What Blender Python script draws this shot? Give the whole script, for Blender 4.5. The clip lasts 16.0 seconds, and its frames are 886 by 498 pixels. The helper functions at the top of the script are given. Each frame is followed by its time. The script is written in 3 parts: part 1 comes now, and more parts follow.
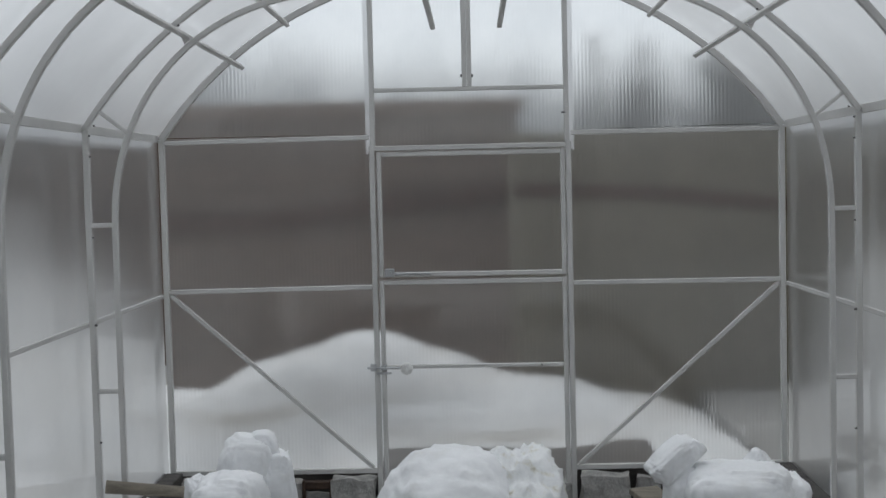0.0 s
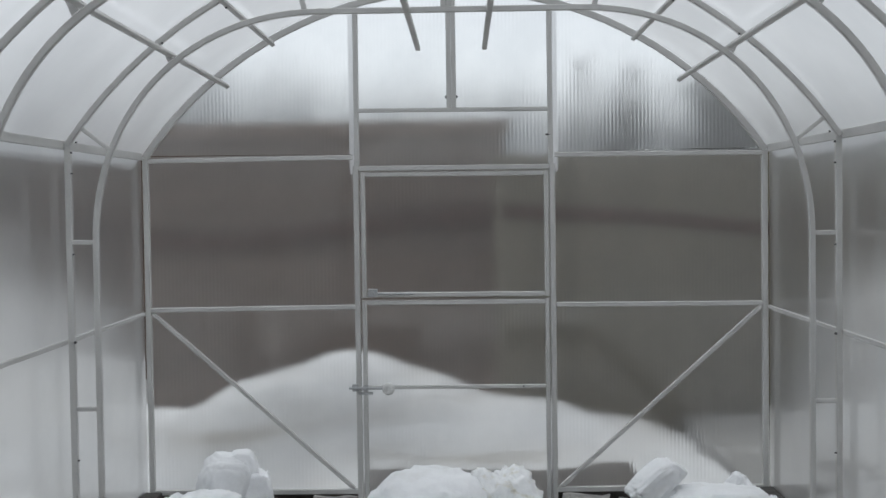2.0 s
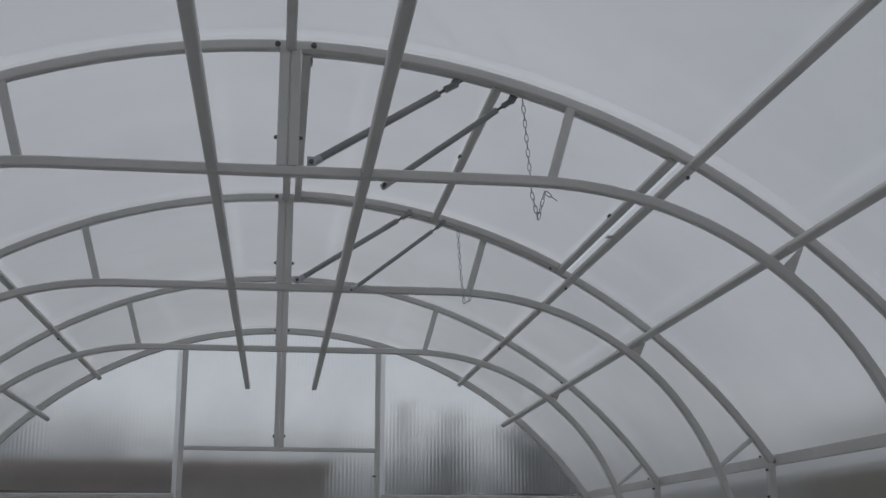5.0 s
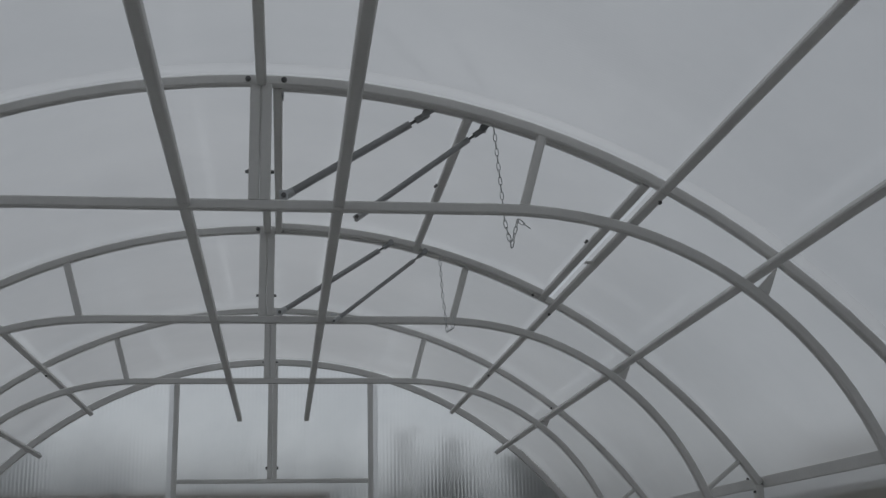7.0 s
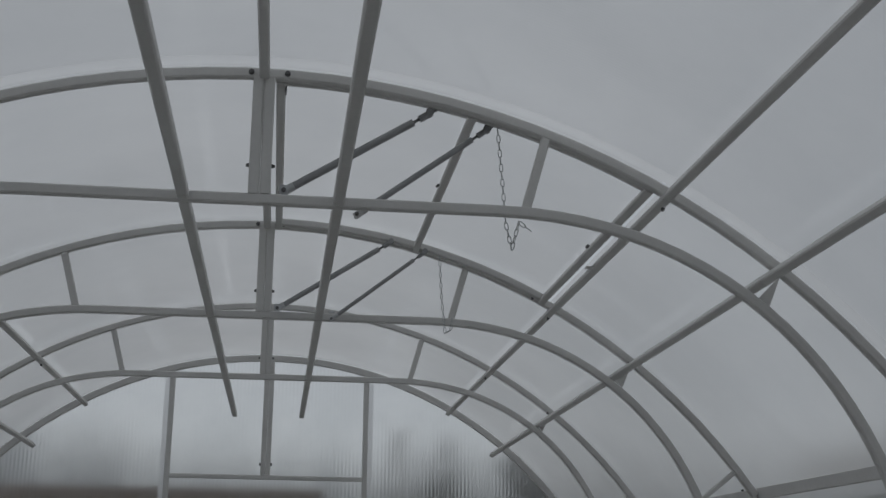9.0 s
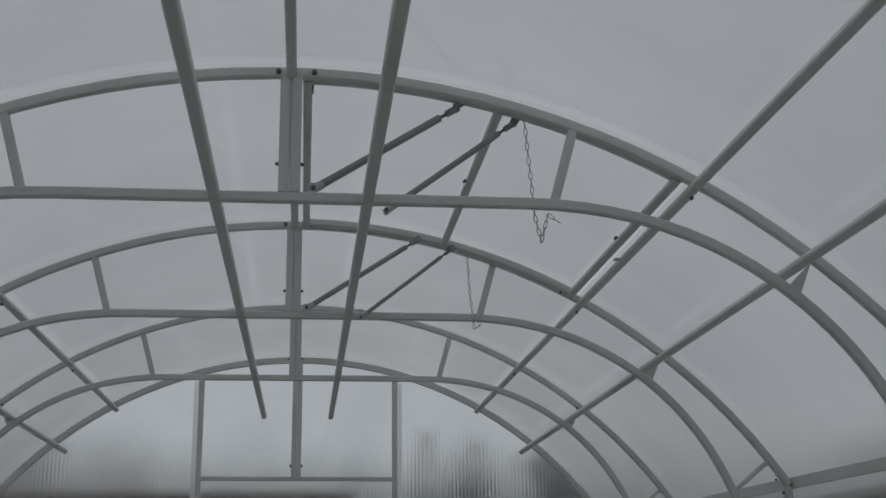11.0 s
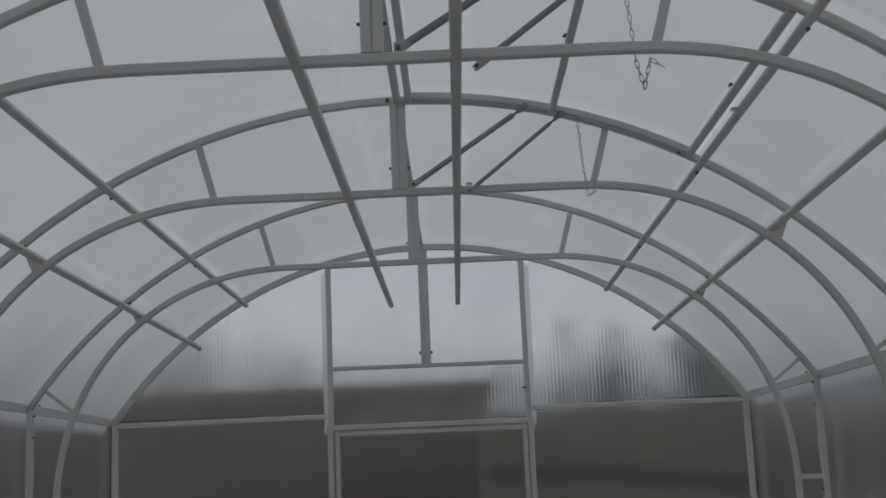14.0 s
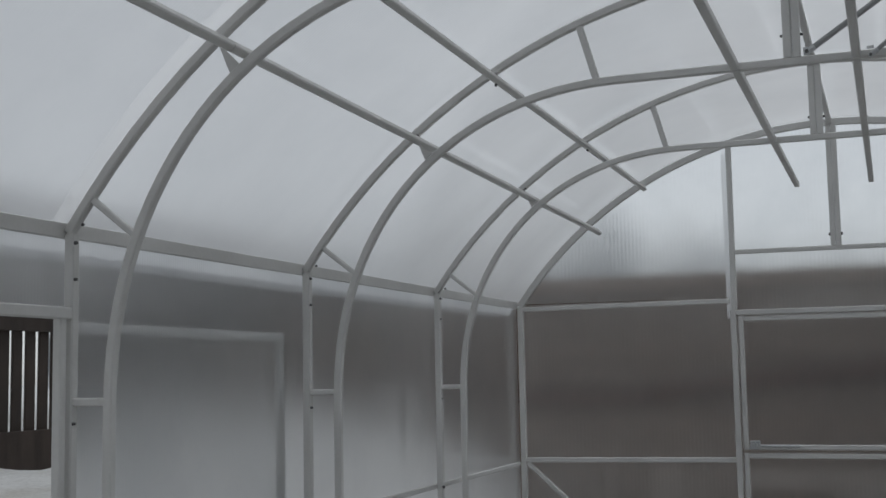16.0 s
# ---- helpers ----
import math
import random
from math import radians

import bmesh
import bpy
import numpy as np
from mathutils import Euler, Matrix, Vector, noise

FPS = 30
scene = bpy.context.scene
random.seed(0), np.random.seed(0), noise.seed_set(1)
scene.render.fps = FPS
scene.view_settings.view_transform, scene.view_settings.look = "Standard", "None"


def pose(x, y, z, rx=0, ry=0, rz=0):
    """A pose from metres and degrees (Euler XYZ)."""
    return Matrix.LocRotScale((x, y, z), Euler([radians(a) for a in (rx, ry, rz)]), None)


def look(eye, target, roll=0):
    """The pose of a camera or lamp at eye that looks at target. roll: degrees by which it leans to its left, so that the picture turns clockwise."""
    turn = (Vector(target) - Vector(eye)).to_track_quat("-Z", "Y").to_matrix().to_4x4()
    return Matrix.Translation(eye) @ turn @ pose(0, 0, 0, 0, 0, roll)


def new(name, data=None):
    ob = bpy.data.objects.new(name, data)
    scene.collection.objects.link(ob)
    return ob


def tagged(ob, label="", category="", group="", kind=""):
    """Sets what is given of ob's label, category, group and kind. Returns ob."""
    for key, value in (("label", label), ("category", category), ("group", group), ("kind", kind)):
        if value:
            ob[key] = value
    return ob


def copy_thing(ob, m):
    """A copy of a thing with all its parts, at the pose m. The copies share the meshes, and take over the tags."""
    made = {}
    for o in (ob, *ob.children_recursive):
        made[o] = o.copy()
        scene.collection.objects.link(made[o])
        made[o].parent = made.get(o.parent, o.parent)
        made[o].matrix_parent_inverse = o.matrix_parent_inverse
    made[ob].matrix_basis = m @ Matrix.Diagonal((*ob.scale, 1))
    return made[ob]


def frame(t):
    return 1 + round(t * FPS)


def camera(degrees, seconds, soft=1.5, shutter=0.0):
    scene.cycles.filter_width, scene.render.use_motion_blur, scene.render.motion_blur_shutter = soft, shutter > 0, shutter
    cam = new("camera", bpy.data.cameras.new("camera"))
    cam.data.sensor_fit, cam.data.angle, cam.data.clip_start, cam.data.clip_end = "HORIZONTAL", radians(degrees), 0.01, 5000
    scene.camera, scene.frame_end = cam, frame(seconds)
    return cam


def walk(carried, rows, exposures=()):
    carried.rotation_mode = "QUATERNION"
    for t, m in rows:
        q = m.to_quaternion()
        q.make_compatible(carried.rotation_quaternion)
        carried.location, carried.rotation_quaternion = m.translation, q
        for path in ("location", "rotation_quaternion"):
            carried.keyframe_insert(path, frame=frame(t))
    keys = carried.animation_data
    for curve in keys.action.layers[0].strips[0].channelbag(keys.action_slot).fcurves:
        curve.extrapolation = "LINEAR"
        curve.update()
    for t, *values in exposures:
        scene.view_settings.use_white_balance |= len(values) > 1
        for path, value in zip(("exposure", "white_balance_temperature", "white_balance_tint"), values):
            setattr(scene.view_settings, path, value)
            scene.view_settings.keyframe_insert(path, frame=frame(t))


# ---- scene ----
cam = camera(39.9, 16.0, shutter=0.4)
PATH = [
    (0, (0.013, -5.833, 1.376), (-0.039, -3.836, 1.269), -1.4),
    (0.5, (0.03, -5.822, 1.382), (-0.037, -3.826, 1.288), -1.4),
    (1, (0.046, -5.831, 1.368), (-0.042, -3.834, 1.29), -1.7),
    (1.5, (0.057, -5.835, 1.369), (-0.017, -3.837, 1.301), -1.1),
    (2, (0.046, -5.832, 1.371), (0.011, -3.834, 1.299), -0.8),
    (2.5, (0.029, -5.815, 1.368), (0.047, -3.815, 1.34), -0.1),
    (3, (-0.023, -5.813, 1.322), (0.125, -3.824, 1.461), 1.3),
    (3.5, (-0.033, -5.839, 1.313), (0.168, -3.868, 1.587), 0.6),
    (4, (-0.02, -5.867, 1.33), (0.215, -3.912, 1.681), 0.3),
    (4.5, (-0.016, -5.884, 1.339), (0.234, -3.946, 1.765), 0.2),
    (5, (-0.011, -5.891, 1.348), (0.247, -3.967, 1.831), -0.0),
    (7.5, (0.055, -5.906, 1.355), (0.309, -3.992, 1.879), -1.4),
    (8, (0.057, -5.895, 1.354), (0.315, -3.981, 1.872), -0.0),
    (8.5, (0.053, -5.884, 1.36), (0.319, -3.97, 1.876), 0.3),
    (9, (0.054, -5.885, 1.358), (0.306, -3.972, 1.884), 0.5),
    (11.5, (0.024, -5.889, 1.338), (0.24, -3.972, 1.867), -0.7),
    (12, (0.018, -5.891, 1.339), (0.251, -3.974, 1.859), 0.2),
    (12.5, (0.06, -5.869, 1.337), (0.282, -3.946, 1.84), -0.7),
    (13, (0.123, -5.84, 1.328), (0.223, -3.907, 1.831), -0.5),
    (13.5, (0.168, -5.826, 1.303), (0.175, -3.882, 1.772), -2.5),
    (14, (0.124, -5.751, 1.295), (0.114, -3.786, 1.665), -2.5),
    (14.5, (0.049, -5.685, 1.291), (0.11, -3.725, 1.684), -2.8),
    (15, (0.044, -5.637, 1.306), (-0.382, -3.725, 1.71), -1.0),
    (15.5, (0.162, -5.668, 1.301), (-0.527, -3.808, 1.561), 0.1),
    (16, (0.201, -5.67, 1.286), (-0.481, -3.801, 1.494), -1.1),
]
EXPOSURES = [(t, stops, 6170 if 2.8 < t < 6 else 6220, 10 if 2.8 < t < 6 else 8) for t, stops in ((0, 0.10), (1.5, 0.19), (2.5, 0.25), (3, 0.20), (3.5, 0.0), (4.5, -0.45), (5, -0.63), (7.5, -0.82), (12.5, -0.86), (13.5, -0.86), (14.5, -0.68), (15.5, -0.53), (16, -0.31))]
walk(cam, [(t, look(eye, target, roll)) for t, eye, target, roll in PATH], EXPOSURES)

# ---- world, sun, exposure ----
world = bpy.data.worlds.new("overcast_sky")
scene.world = world
world.use_nodes = True
wn, wl = world.node_tree.nodes, world.node_tree.links
sky = wn.new("ShaderNodeTexSky")
sky.sky_type, sky.sun_disc = "NISHITA", False
sky.sun_elevation, sky.sun_rotation = radians(74), radians(0)
sky.air_density, sky.dust_density, sky.ozone_density = 1.0, 0.6, 1.0
grey = wn.new("ShaderNodeHueSaturation")
grey.inputs["Saturation"].default_value = 0.12
wl.new(sky.outputs[0], grey.inputs["Color"])
wl.new(grey.outputs[0], wn["Background"].inputs[0])
wn["Background"].inputs[1].default_value = 0.122
sun = new("sun", bpy.data.lights.new("sun", "SUN"))
sun.data.energy, sun.data.angle, sun.data.color = 1.2, radians(70), (1.0, 0.98, 0.95)
sun.matrix_world = look((0, 2.6, 9), (0, 0, 0))


# ---- materials ----
def mat(name):
    m = bpy.data.materials.new(name)
    m.use_nodes = True
    m.node_tree.nodes.clear()
    return m, m.node_tree.nodes, m.node_tree.links


def coords(n, l, scale=(1, 1, 1)):
    tc, mp = n.new("ShaderNodeTexCoord"), n.new("ShaderNodeMapping")
    mp.inputs["Scale"].default_value = scale
    l.new(tc.outputs["Object"], mp.inputs[0])
    return mp.outputs[0]


def noise_tex(n, l, vec, scale, detail=4.0, rough=0.55):
    t = n.new("ShaderNodeTexNoise")
    t.inputs["Scale"].default_value, t.inputs["Detail"].default_value, t.inputs["Roughness"].default_value = scale, detail, rough
    l.new(vec, t.inputs["Vector"])
    return t.outputs["Fac"]


def ramp(n, l, fac, stops):
    r = n.new("ShaderNodeValToRGB")
    while len(r.color_ramp.elements) < len(stops):
        r.color_ramp.elements.new(0.5)
    for e, (p, c) in zip(r.color_ramp.elements, stops):
        e.position, e.color = p, (*c, 1)
    l.new(fac, r.inputs[0])
    return r.outputs[0]


def blend(n, l, fac, a, b, kind="MIX"):
    m = n.new("ShaderNodeMix")
    m.data_type, m.blend_type = "RGBA", kind
    for sock, v in ((m.inputs[0], fac), (m.inputs[6], a), (m.inputs[7], b)):
        if isinstance(v, (int, float)):
            sock.default_value = v
        elif isinstance(v, tuple):
            sock.default_value = (*v, 1)
        else:
            l.new(v, sock)
    return m.outputs[2]


def bump(n, l, height, strength, distance):
    b = n.new("ShaderNodeBump")
    b.inputs["Strength"].default_value, b.inputs["Distance"].default_value = strength, distance
    l.new(height, b.inputs["Height"])
    return b.outputs[0]


def solid(name, stops, scale, roughness=0.6, metallic=0.0, fine=60.0, bump_strength=0.3, bump_dist=0.003, stretch=(1, 1, 1), per_piece=0.0, grain=0.2):
    """A surface whose colour wanders between stops at two scales, with a fine relief."""
    m, n, l = mat(name)
    v = coords(n, l, stretch)
    big, small = noise_tex(n, l, v, scale), noise_tex(n, l, v, fine, 6.0, 0.65)
    col = ramp(n, l, big, stops)
    shade = ramp(n, l, small, [(0.3, (1 - grain,) * 3), (0.7, (1 + grain / 2,) * 3)])
    col = blend(n, l, 1.0, col, shade, "MULTIPLY")
    if per_piece:
        oi = n.new("ShaderNodeObjectInfo")
        tone = ramp(n, l, oi.outputs["Random"], [(0.0, (1 - per_piece,) * 3), (1.0, (1 + per_piece,) * 3)])
        col = blend(n, l, 1.0, col, tone, "MULTIPLY")
    p, o = n.new("ShaderNodeBsdfPrincipled"), n.new("ShaderNodeOutputMaterial")
    l.new(col, p.inputs["Base Color"])
    p.inputs["Roughness"].default_value, p.inputs["Metallic"].default_value = roughness, metallic
    l.new(bump(n, l, small, bump_strength, bump_dist), p.inputs["Normal"])
    l.new(p.outputs[0], o.inputs[0])
    return m


def twinwall(name, axis, relief, rough, haze, ior, pitch, sheen=0.06):
    """Clear twin-wall polycarbonate: the flutes across `axis` smear what lies behind, and milk the light a little."""
    m, n, l = mat(name)
    v = coords(n, l)
    wave = n.new("ShaderNodeTexWave")
    wave.wave_type, wave.bands_direction, wave.wave_profile = "BANDS", axis, "SIN"
    wave.inputs["Scale"].default_value = pitch
    wave.inputs["Distortion"].default_value = 0.15
    l.new(v, wave.inputs["Vector"])
    wobble = noise_tex(n, l, v, 3.0, 3.0)
    height = n.new("ShaderNodeMath")
    height.operation = "MULTIPLY_ADD"
    l.new(wobble, height.inputs[0])
    height.inputs[1].default_value = 1.2
    l.new(wave.outputs["Fac"], height.inputs[2])
    patch = n.new("ShaderNodeMapRange")
    patch.inputs[1].default_value, patch.inputs[2].default_value = 0.45, 0.7
    patch.inputs[3].default_value, patch.inputs[4].default_value = relief * 0.4, relief * 1.25
    l.new(noise_tex(n, l, v, 1.5, 1.0), patch.inputs[0])
    nrm = bump(n, l, height.outputs[0], 0.3, 0.004)
    l.new(patch.outputs[0], nrm.node.inputs["Strength"])
    refr, trans, gloss, diff = (n.new("ShaderNodeBsdf" + k) for k in ("Refraction", "Translucent", "Glossy", "Diffuse"))
    if relief:
        refr.inputs["Roughness"].default_value, refr.inputs["IOR"].default_value = rough, ior
        l.new(nrm, refr.inputs["Normal"])
    else:
        refr = n.new("ShaderNodeBsdfTransparent")
    dirt = noise_tex(n, l, v, 1.3, 5.0)
    tint = ramp(n, l, noise_tex(n, l, v, 2.1, 6.0, 0.6), [(0.36, (0.87, 0.88, 0.89)), (0.60, (0.95, 0.955, 0.96))])
    l.new(tint, refr.inputs["Color"])
    milk = ramp(n, l, dirt, [(0.36, (0.83, 0.84, 0.855)), (0.62, (0.94, 0.945, 0.955))])
    ribs = n.new("ShaderNodeMapRange")
    ribs.inputs[1].default_value, ribs.inputs[2].default_value = 0.58, 0.74
    ribs.inputs[3].default_value, ribs.inputs[4].default_value = 0.0, 0.34
    l.new(noise_tex(n, l, v, 0.8, 2.0), ribs.inputs[0])
    dark = ramp(n, l, wave.outputs["Fac"], [(0.2, (0.75, 0.75, 0.75)), (0.8, (1, 1, 1))])
    milk = blend(n, l, ribs.outputs[0], milk, blend(n, l, 1.0, milk, dark, "MULTIPLY"))
    l.new(milk, trans.inputs["Color"])
    diff.inputs["Color"].default_value = (0.75, 0.77, 0.79, 1)
    gloss.inputs["Color"].default_value, gloss.inputs["Roughness"].default_value = (1, 1, 1, 1), sheen
    a, b, c, o = n.new("ShaderNodeMixShader"), n.new("ShaderNodeMixShader"), n.new("ShaderNodeMixShader"), n.new("ShaderNodeOutputMaterial")
    a.inputs[0].default_value = haze
    l.new(refr.outputs[0], a.inputs[1])
    l.new(trans.outputs[0], a.inputs[2])
    b.inputs[0].default_value = 0.03
    l.new(a.outputs[0], b.inputs[1])
    l.new(diff.outputs[0], b.inputs[2])
    lw, pw, sc = n.new("ShaderNodeLayerWeight"), n.new("ShaderNodeMath"), n.new("ShaderNodeMath")
    pw.operation, pw.inputs[1].default_value = "POWER", 3.5
    sc.operation, sc.inputs[1].default_value, sc.inputs[2].default_value = "MULTIPLY_ADD", 0.55, 0.09
    l.new(lw.outputs["Facing"], pw.inputs[0])
    l.new(pw.outputs[0], sc.inputs[0])
    l.new(sc.outputs[0], c.inputs[0])
    l.new(b.outputs[0], c.inputs[1])
    l.new(gloss.outputs[0], c.inputs[2])
    l.new(c.outputs[0], o.inputs[0])
    return m


M_SHEET_X = twinwall("twinwall_end", "X", 0.20, 0.285, 0.066, 1.12, 17.5)
M_SHEET_Y = twinwall("twinwall_side", "Y", 0.12, 0.95, 0.11, 1.05, 30.0, 0.12)
M_LEAF = twinwall("twinwall_leaf", "Y", 0.12, 0.60, 0.03, 1.05, 30.0, 0.22)
M_LAP = twinwall("twinwall_lap", "Y", 0.10, 0.60, 0.55, 1.08, 30.0, 0.22)
# clearer sheet, so that its strip shows as a painted-in pale reflection
M_PALE_BAND = twinwall("twinwall_pale_band", "Y", 0.0, 0.0, 0.84, 1.0, 30.0)
M_ROOF = twinwall("twinwall_vault", "Y", 0.08, 0.90, 0.45, 1.03, 30.0, 0.14)
M_TUBE = solid("grey_primed_steel", [(0.3, (0.535, 0.53, 0.515)), (0.7, (0.635, 0.63, 0.615))], 2.5, 0.5, 0.0, 90, 0.05, 0.0005, grain=0.04)
M_STRUT = solid("dark_grey_enamel", [(0.3, (0.24, 0.245, 0.25)), (0.7, (0.32, 0.325, 0.33))], 6, 0.4, 0.2, 90, 0.05, 0.0005, grain=0.05)
M_ZINC = solid("galvanised_steel", [(0.3, (0.42, 0.43, 0.44)), (0.7, (0.58, 0.59, 0.60))], 30, 0.4, 0.4, 200, 0.1, 0.0005)
M_BOLT = solid("black_bolt", [(0.3, (0.10, 0.10, 0.10)), (0.7, (0.18, 0.18, 0.18))], 40, 0.5, 0.5)
M_KNOB = solid("white_plastic", [(0.3, (0.74, 0.74, 0.72)), (0.7, (0.80, 0.80, 0.78))], 20, 0.35, 0, 90, 0.05)
M_SNOW = solid("snow", [(0.30, (0.50, 0.48, 0.44)), (0.47, (0.68, 0.68, 0.67)), (0.72, (0.79, 0.80, 0.80))], 1.2, 0.75, 0, 45, 0.5, 0.02, (0.6, 0.6, 6))
M_HEAP = solid("trodden_snow", [(0.22, (0.78, 0.78, 0.76)), (0.42, (0.90, 0.91, 0.92)), (0.75, (0.94, 0.95, 0.96))], 6, 0.7, 0, 60, 0.15, 0.003, grain=0.04)
M_FLECK = solid("flecked_snow", [(0.24, (0.50, 0.47, 0.36)), (0.36, (0.82, 0.81, 0.75)), (0.46, (0.92, 0.93, 0.93))], 19, 0.7, 0, 60, 0.35, 0.006, grain=0.08)
M_DARK_GROUND = solid("dark_ground", [(0.3, (0.055, 0.048, 0.040)), (0.7, (0.15, 0.135, 0.12))], 4, 0.9, 0, 40, 0.9, 0.03)
# dirty snow, its grey also holding the shade beside the bank
M_SHADED_MUD = solid("shaded_dirty_snow", [(0.3, (0.17, 0.165, 0.155)), (0.7, (0.32, 0.315, 0.30))], 2.2, 0.9, 0, 40, 0.6, 0.02)
M_FLOOR = solid("trodden_earth_and_snow", [(0.35, (0.10, 0.09, 0.08)), (0.52, (0.30, 0.29, 0.28)), (0.66, (0.80, 0.80, 0.80))], 1.4, 0.9, 0, 40, 0.8, 0.02)
M_CONCRETE = solid("rough_concrete", [(0.3, (0.26, 0.255, 0.24)), (0.7, (0.52, 0.51, 0.49))], 14, 0.9, 0, 60, 0.9, 0.012, per_piece=0.15)
M_RUST = solid("rusted_iron", [(0.3, (0.040, 0.026, 0.020)), (0.7, (0.090, 0.055, 0.038))], 12, 0.85, 0.1, 60, 0.6, 0.003)
M_TIMBER = solid("dark_timber", [(0.3, (0.045, 0.042, 0.040)), (0.7, (0.085, 0.078, 0.072))], 5, 0.85, 0, 60, 0.6, 0.004, (1, 6, 6))
M_BOARD = solid("weathered_board", [(0.3, (0.17, 0.15, 0.12)), (0.7, (0.28, 0.25, 0.20))], 6, 0.85, 0, 60, 0.6, 0.004, (1, 8, 8))
M_SHED = solid("brown_stained_logs", [(0.3, (0.150, 0.103, 0.076)), (0.7, (0.200, 0.150, 0.115))], 1.6, 0.7, 0, 40, 0.5, 0.006, (1, 1, 5), 0.12)
M_BAND = solid("dark_red_stain", [(0.3, (0.058, 0.025, 0.014)), (0.7, (0.095, 0.044, 0.027))], 1.6, 0.7, 0, 40, 0.5, 0.006, (1, 1, 5))
M_FENCE = solid("dark_fence_stain", [(0.3, (0.028, 0.020, 0.016)), (0.7, (0.055, 0.040, 0.032))], 2.5, 0.75, 0, 50, 0.5, 0.004, (4, 4, 1), 0.2)
M_OLIVE = solid("grey_green_fence", [(0.3, (0.160, 0.138, 0.098)), (0.7, (0.205, 0.180, 0.132))], 2.0, 0.8, 0, 50, 0.5, 0.004, (4, 4, 1), 0.15)
# bark tone lightened: the haze over the trees is in the colour
M_BARK = solid("hazy_grey_bark", [(0.3, (0.27, 0.27, 0.265)), (0.7, (0.40, 0.40, 0.39))], 9, 0.9, 0, 50, 0.8, 0.02)

# paler bark for the far woods, distance haze mixed into the colour
M_WOODS = solid("hazed_bark", [(0.3, (0.38, 0.39, 0.40)), (0.7, (0.50, 0.51, 0.52))], 9, 0.9, 0, 50, 0.8, 0.02)


# ---- mesh helpers ----
def part(name, bm, material, parent=None, label="", smooth=False, inward=None):
    me = bpy.data.meshes.new(name)
    if inward is None:
        bmesh.ops.recalc_face_normals(bm, faces=bm.faces[:])
    else:
        bm.normal_update()
        for f in bm.faces:
            if f.normal.dot(Vector(inward) - f.calc_center_median()) < 0:
                f.normal_flip()
    bm.to_mesh(me)
    bm.free()
    me.materials.append(material)
    if smooth:
        for p in me.polygons:
            p.use_smooth = True
    ob = new(name, me)
    if parent:
        ob.parent = parent
    if label:
        ob["label"] = label
    return ob


def thing(name, label, category, group="", kind="", at=(0, 0, 0)):
    ob = tagged(new(name), label, category, group, kind)
    ob.location = at
    return ob


def sweep(pts, up=(0, 1, 0), w=0.022, h=0.022, c=0.003, bm=None):
    """A square tube with softened corners along pts; w lies across up, h along it."""
    bm = bm or bmesh.new()
    pts = [Vector(p) for p in pts]
    up = Vector(up)
    prof = []
    for sx, sy, first in ((1, 1, 0), (-1, 1, 1), (-1, -1, 0), (1, -1, 1)):
        a, b = (sx * w / 2, sy * (h / 2 - c)), (sx * (w / 2 - c), sy * h / 2)
        prof += [b, a] if first else [a, b]
    rings = []
    for i, p in enumerate(pts):
        t = (pts[min(i + 1, len(pts) - 1)] - pts[max(i - 1, 0)]).normalized()
        side = t.cross(up).normalized()
        top = side.cross(t).normalized()
        rings.append([bm.verts.new(p + side * a + top * b) for a, b in prof])
    for r, s in zip(rings, rings[1:]):
        for i in range(8):
            bm.faces.new((r[i], r[(i + 1) % 8], s[(i + 1) % 8], s[i]))
    bm.faces.new(rings[0][::-1])
    bm.faces.new(rings[-1])
    return bm


def bar(name, a, b, parent, w=0.022, h=0.022, up=(0, 1, 0), material=None, label=""):
    return part(name, sweep([a, b], up, w, h), material or M_TUBE, parent, label)


def rod(a, b, r, bm=None, seg=12, r2=None):
    bm = bm or bmesh.new()
    a, b = Vector(a), Vector(b)
    q = (b - a).to_track_quat("Z", "Y").to_matrix().to_4x4()
    bmesh.ops.create_cone(bm, cap_ends=True, segments=seg, radius1=r, radius2=r if r2 is None else r2, depth=(b - a).length, matrix=Matrix.Translation((a + b) / 2) @ q)
    return bm


def box(x0, x1, y0, y1, z0, z1, bev=0.0, bm=None):
    bm = bm or bmesh.new()
    g = bmesh.ops.create_cube(bm, size=1, matrix=Matrix.Translation(((x0 + x1) / 2, (y0 + y1) / 2, (z0 + z1) / 2)) @ Matrix.Diagonal((x1 - x0, y1 - y0, z1 - z0, 1)))
    if bev:
        es = {e for v in g["verts"] for e in v.link_edges}
        bmesh.ops.bevel(bm, geom=list(es), offset=bev, segments=2, affect="EDGES", profile=0.5)
    return bm


def bolt(p, axis, parent, r=0.0034, length=0.007):
    a = Vector(p)
    d = Vector(axis).normalized()
    bm = rod(a, a + d * length * 0.5, r * 1.25, seg=10)
    rod(a + d * length * 0.4, a + d * length, r, bm, seg=6)
    return part("bolt", bm, M_BOLT, parent)


# ---- plan of the greenhouse ----
HALF, EAVE, APEX, BAY, BAYS = 1.475, 1.612, 2.388, 1.15, 7
RAD = (HALF ** 2 + (APEX - EAVE) ** 2) / (2 * (APEX - EAVE))
MID = APEX - RAD
SPAN = math.asin(HALF / RAD)
BACK = -BAY * BAYS
CORE = (0, BACK / 2, 1.0)
CHORD, FLAT, LEG, KNEE = 2.116, 0.49, 1.374, 1.23


def roof_pt(x, y, d=0.0):
    a = math.asin(x / RAD)
    return (math.sin(a) * (RAD + d), y, MID + math.cos(a) * (RAD + d))


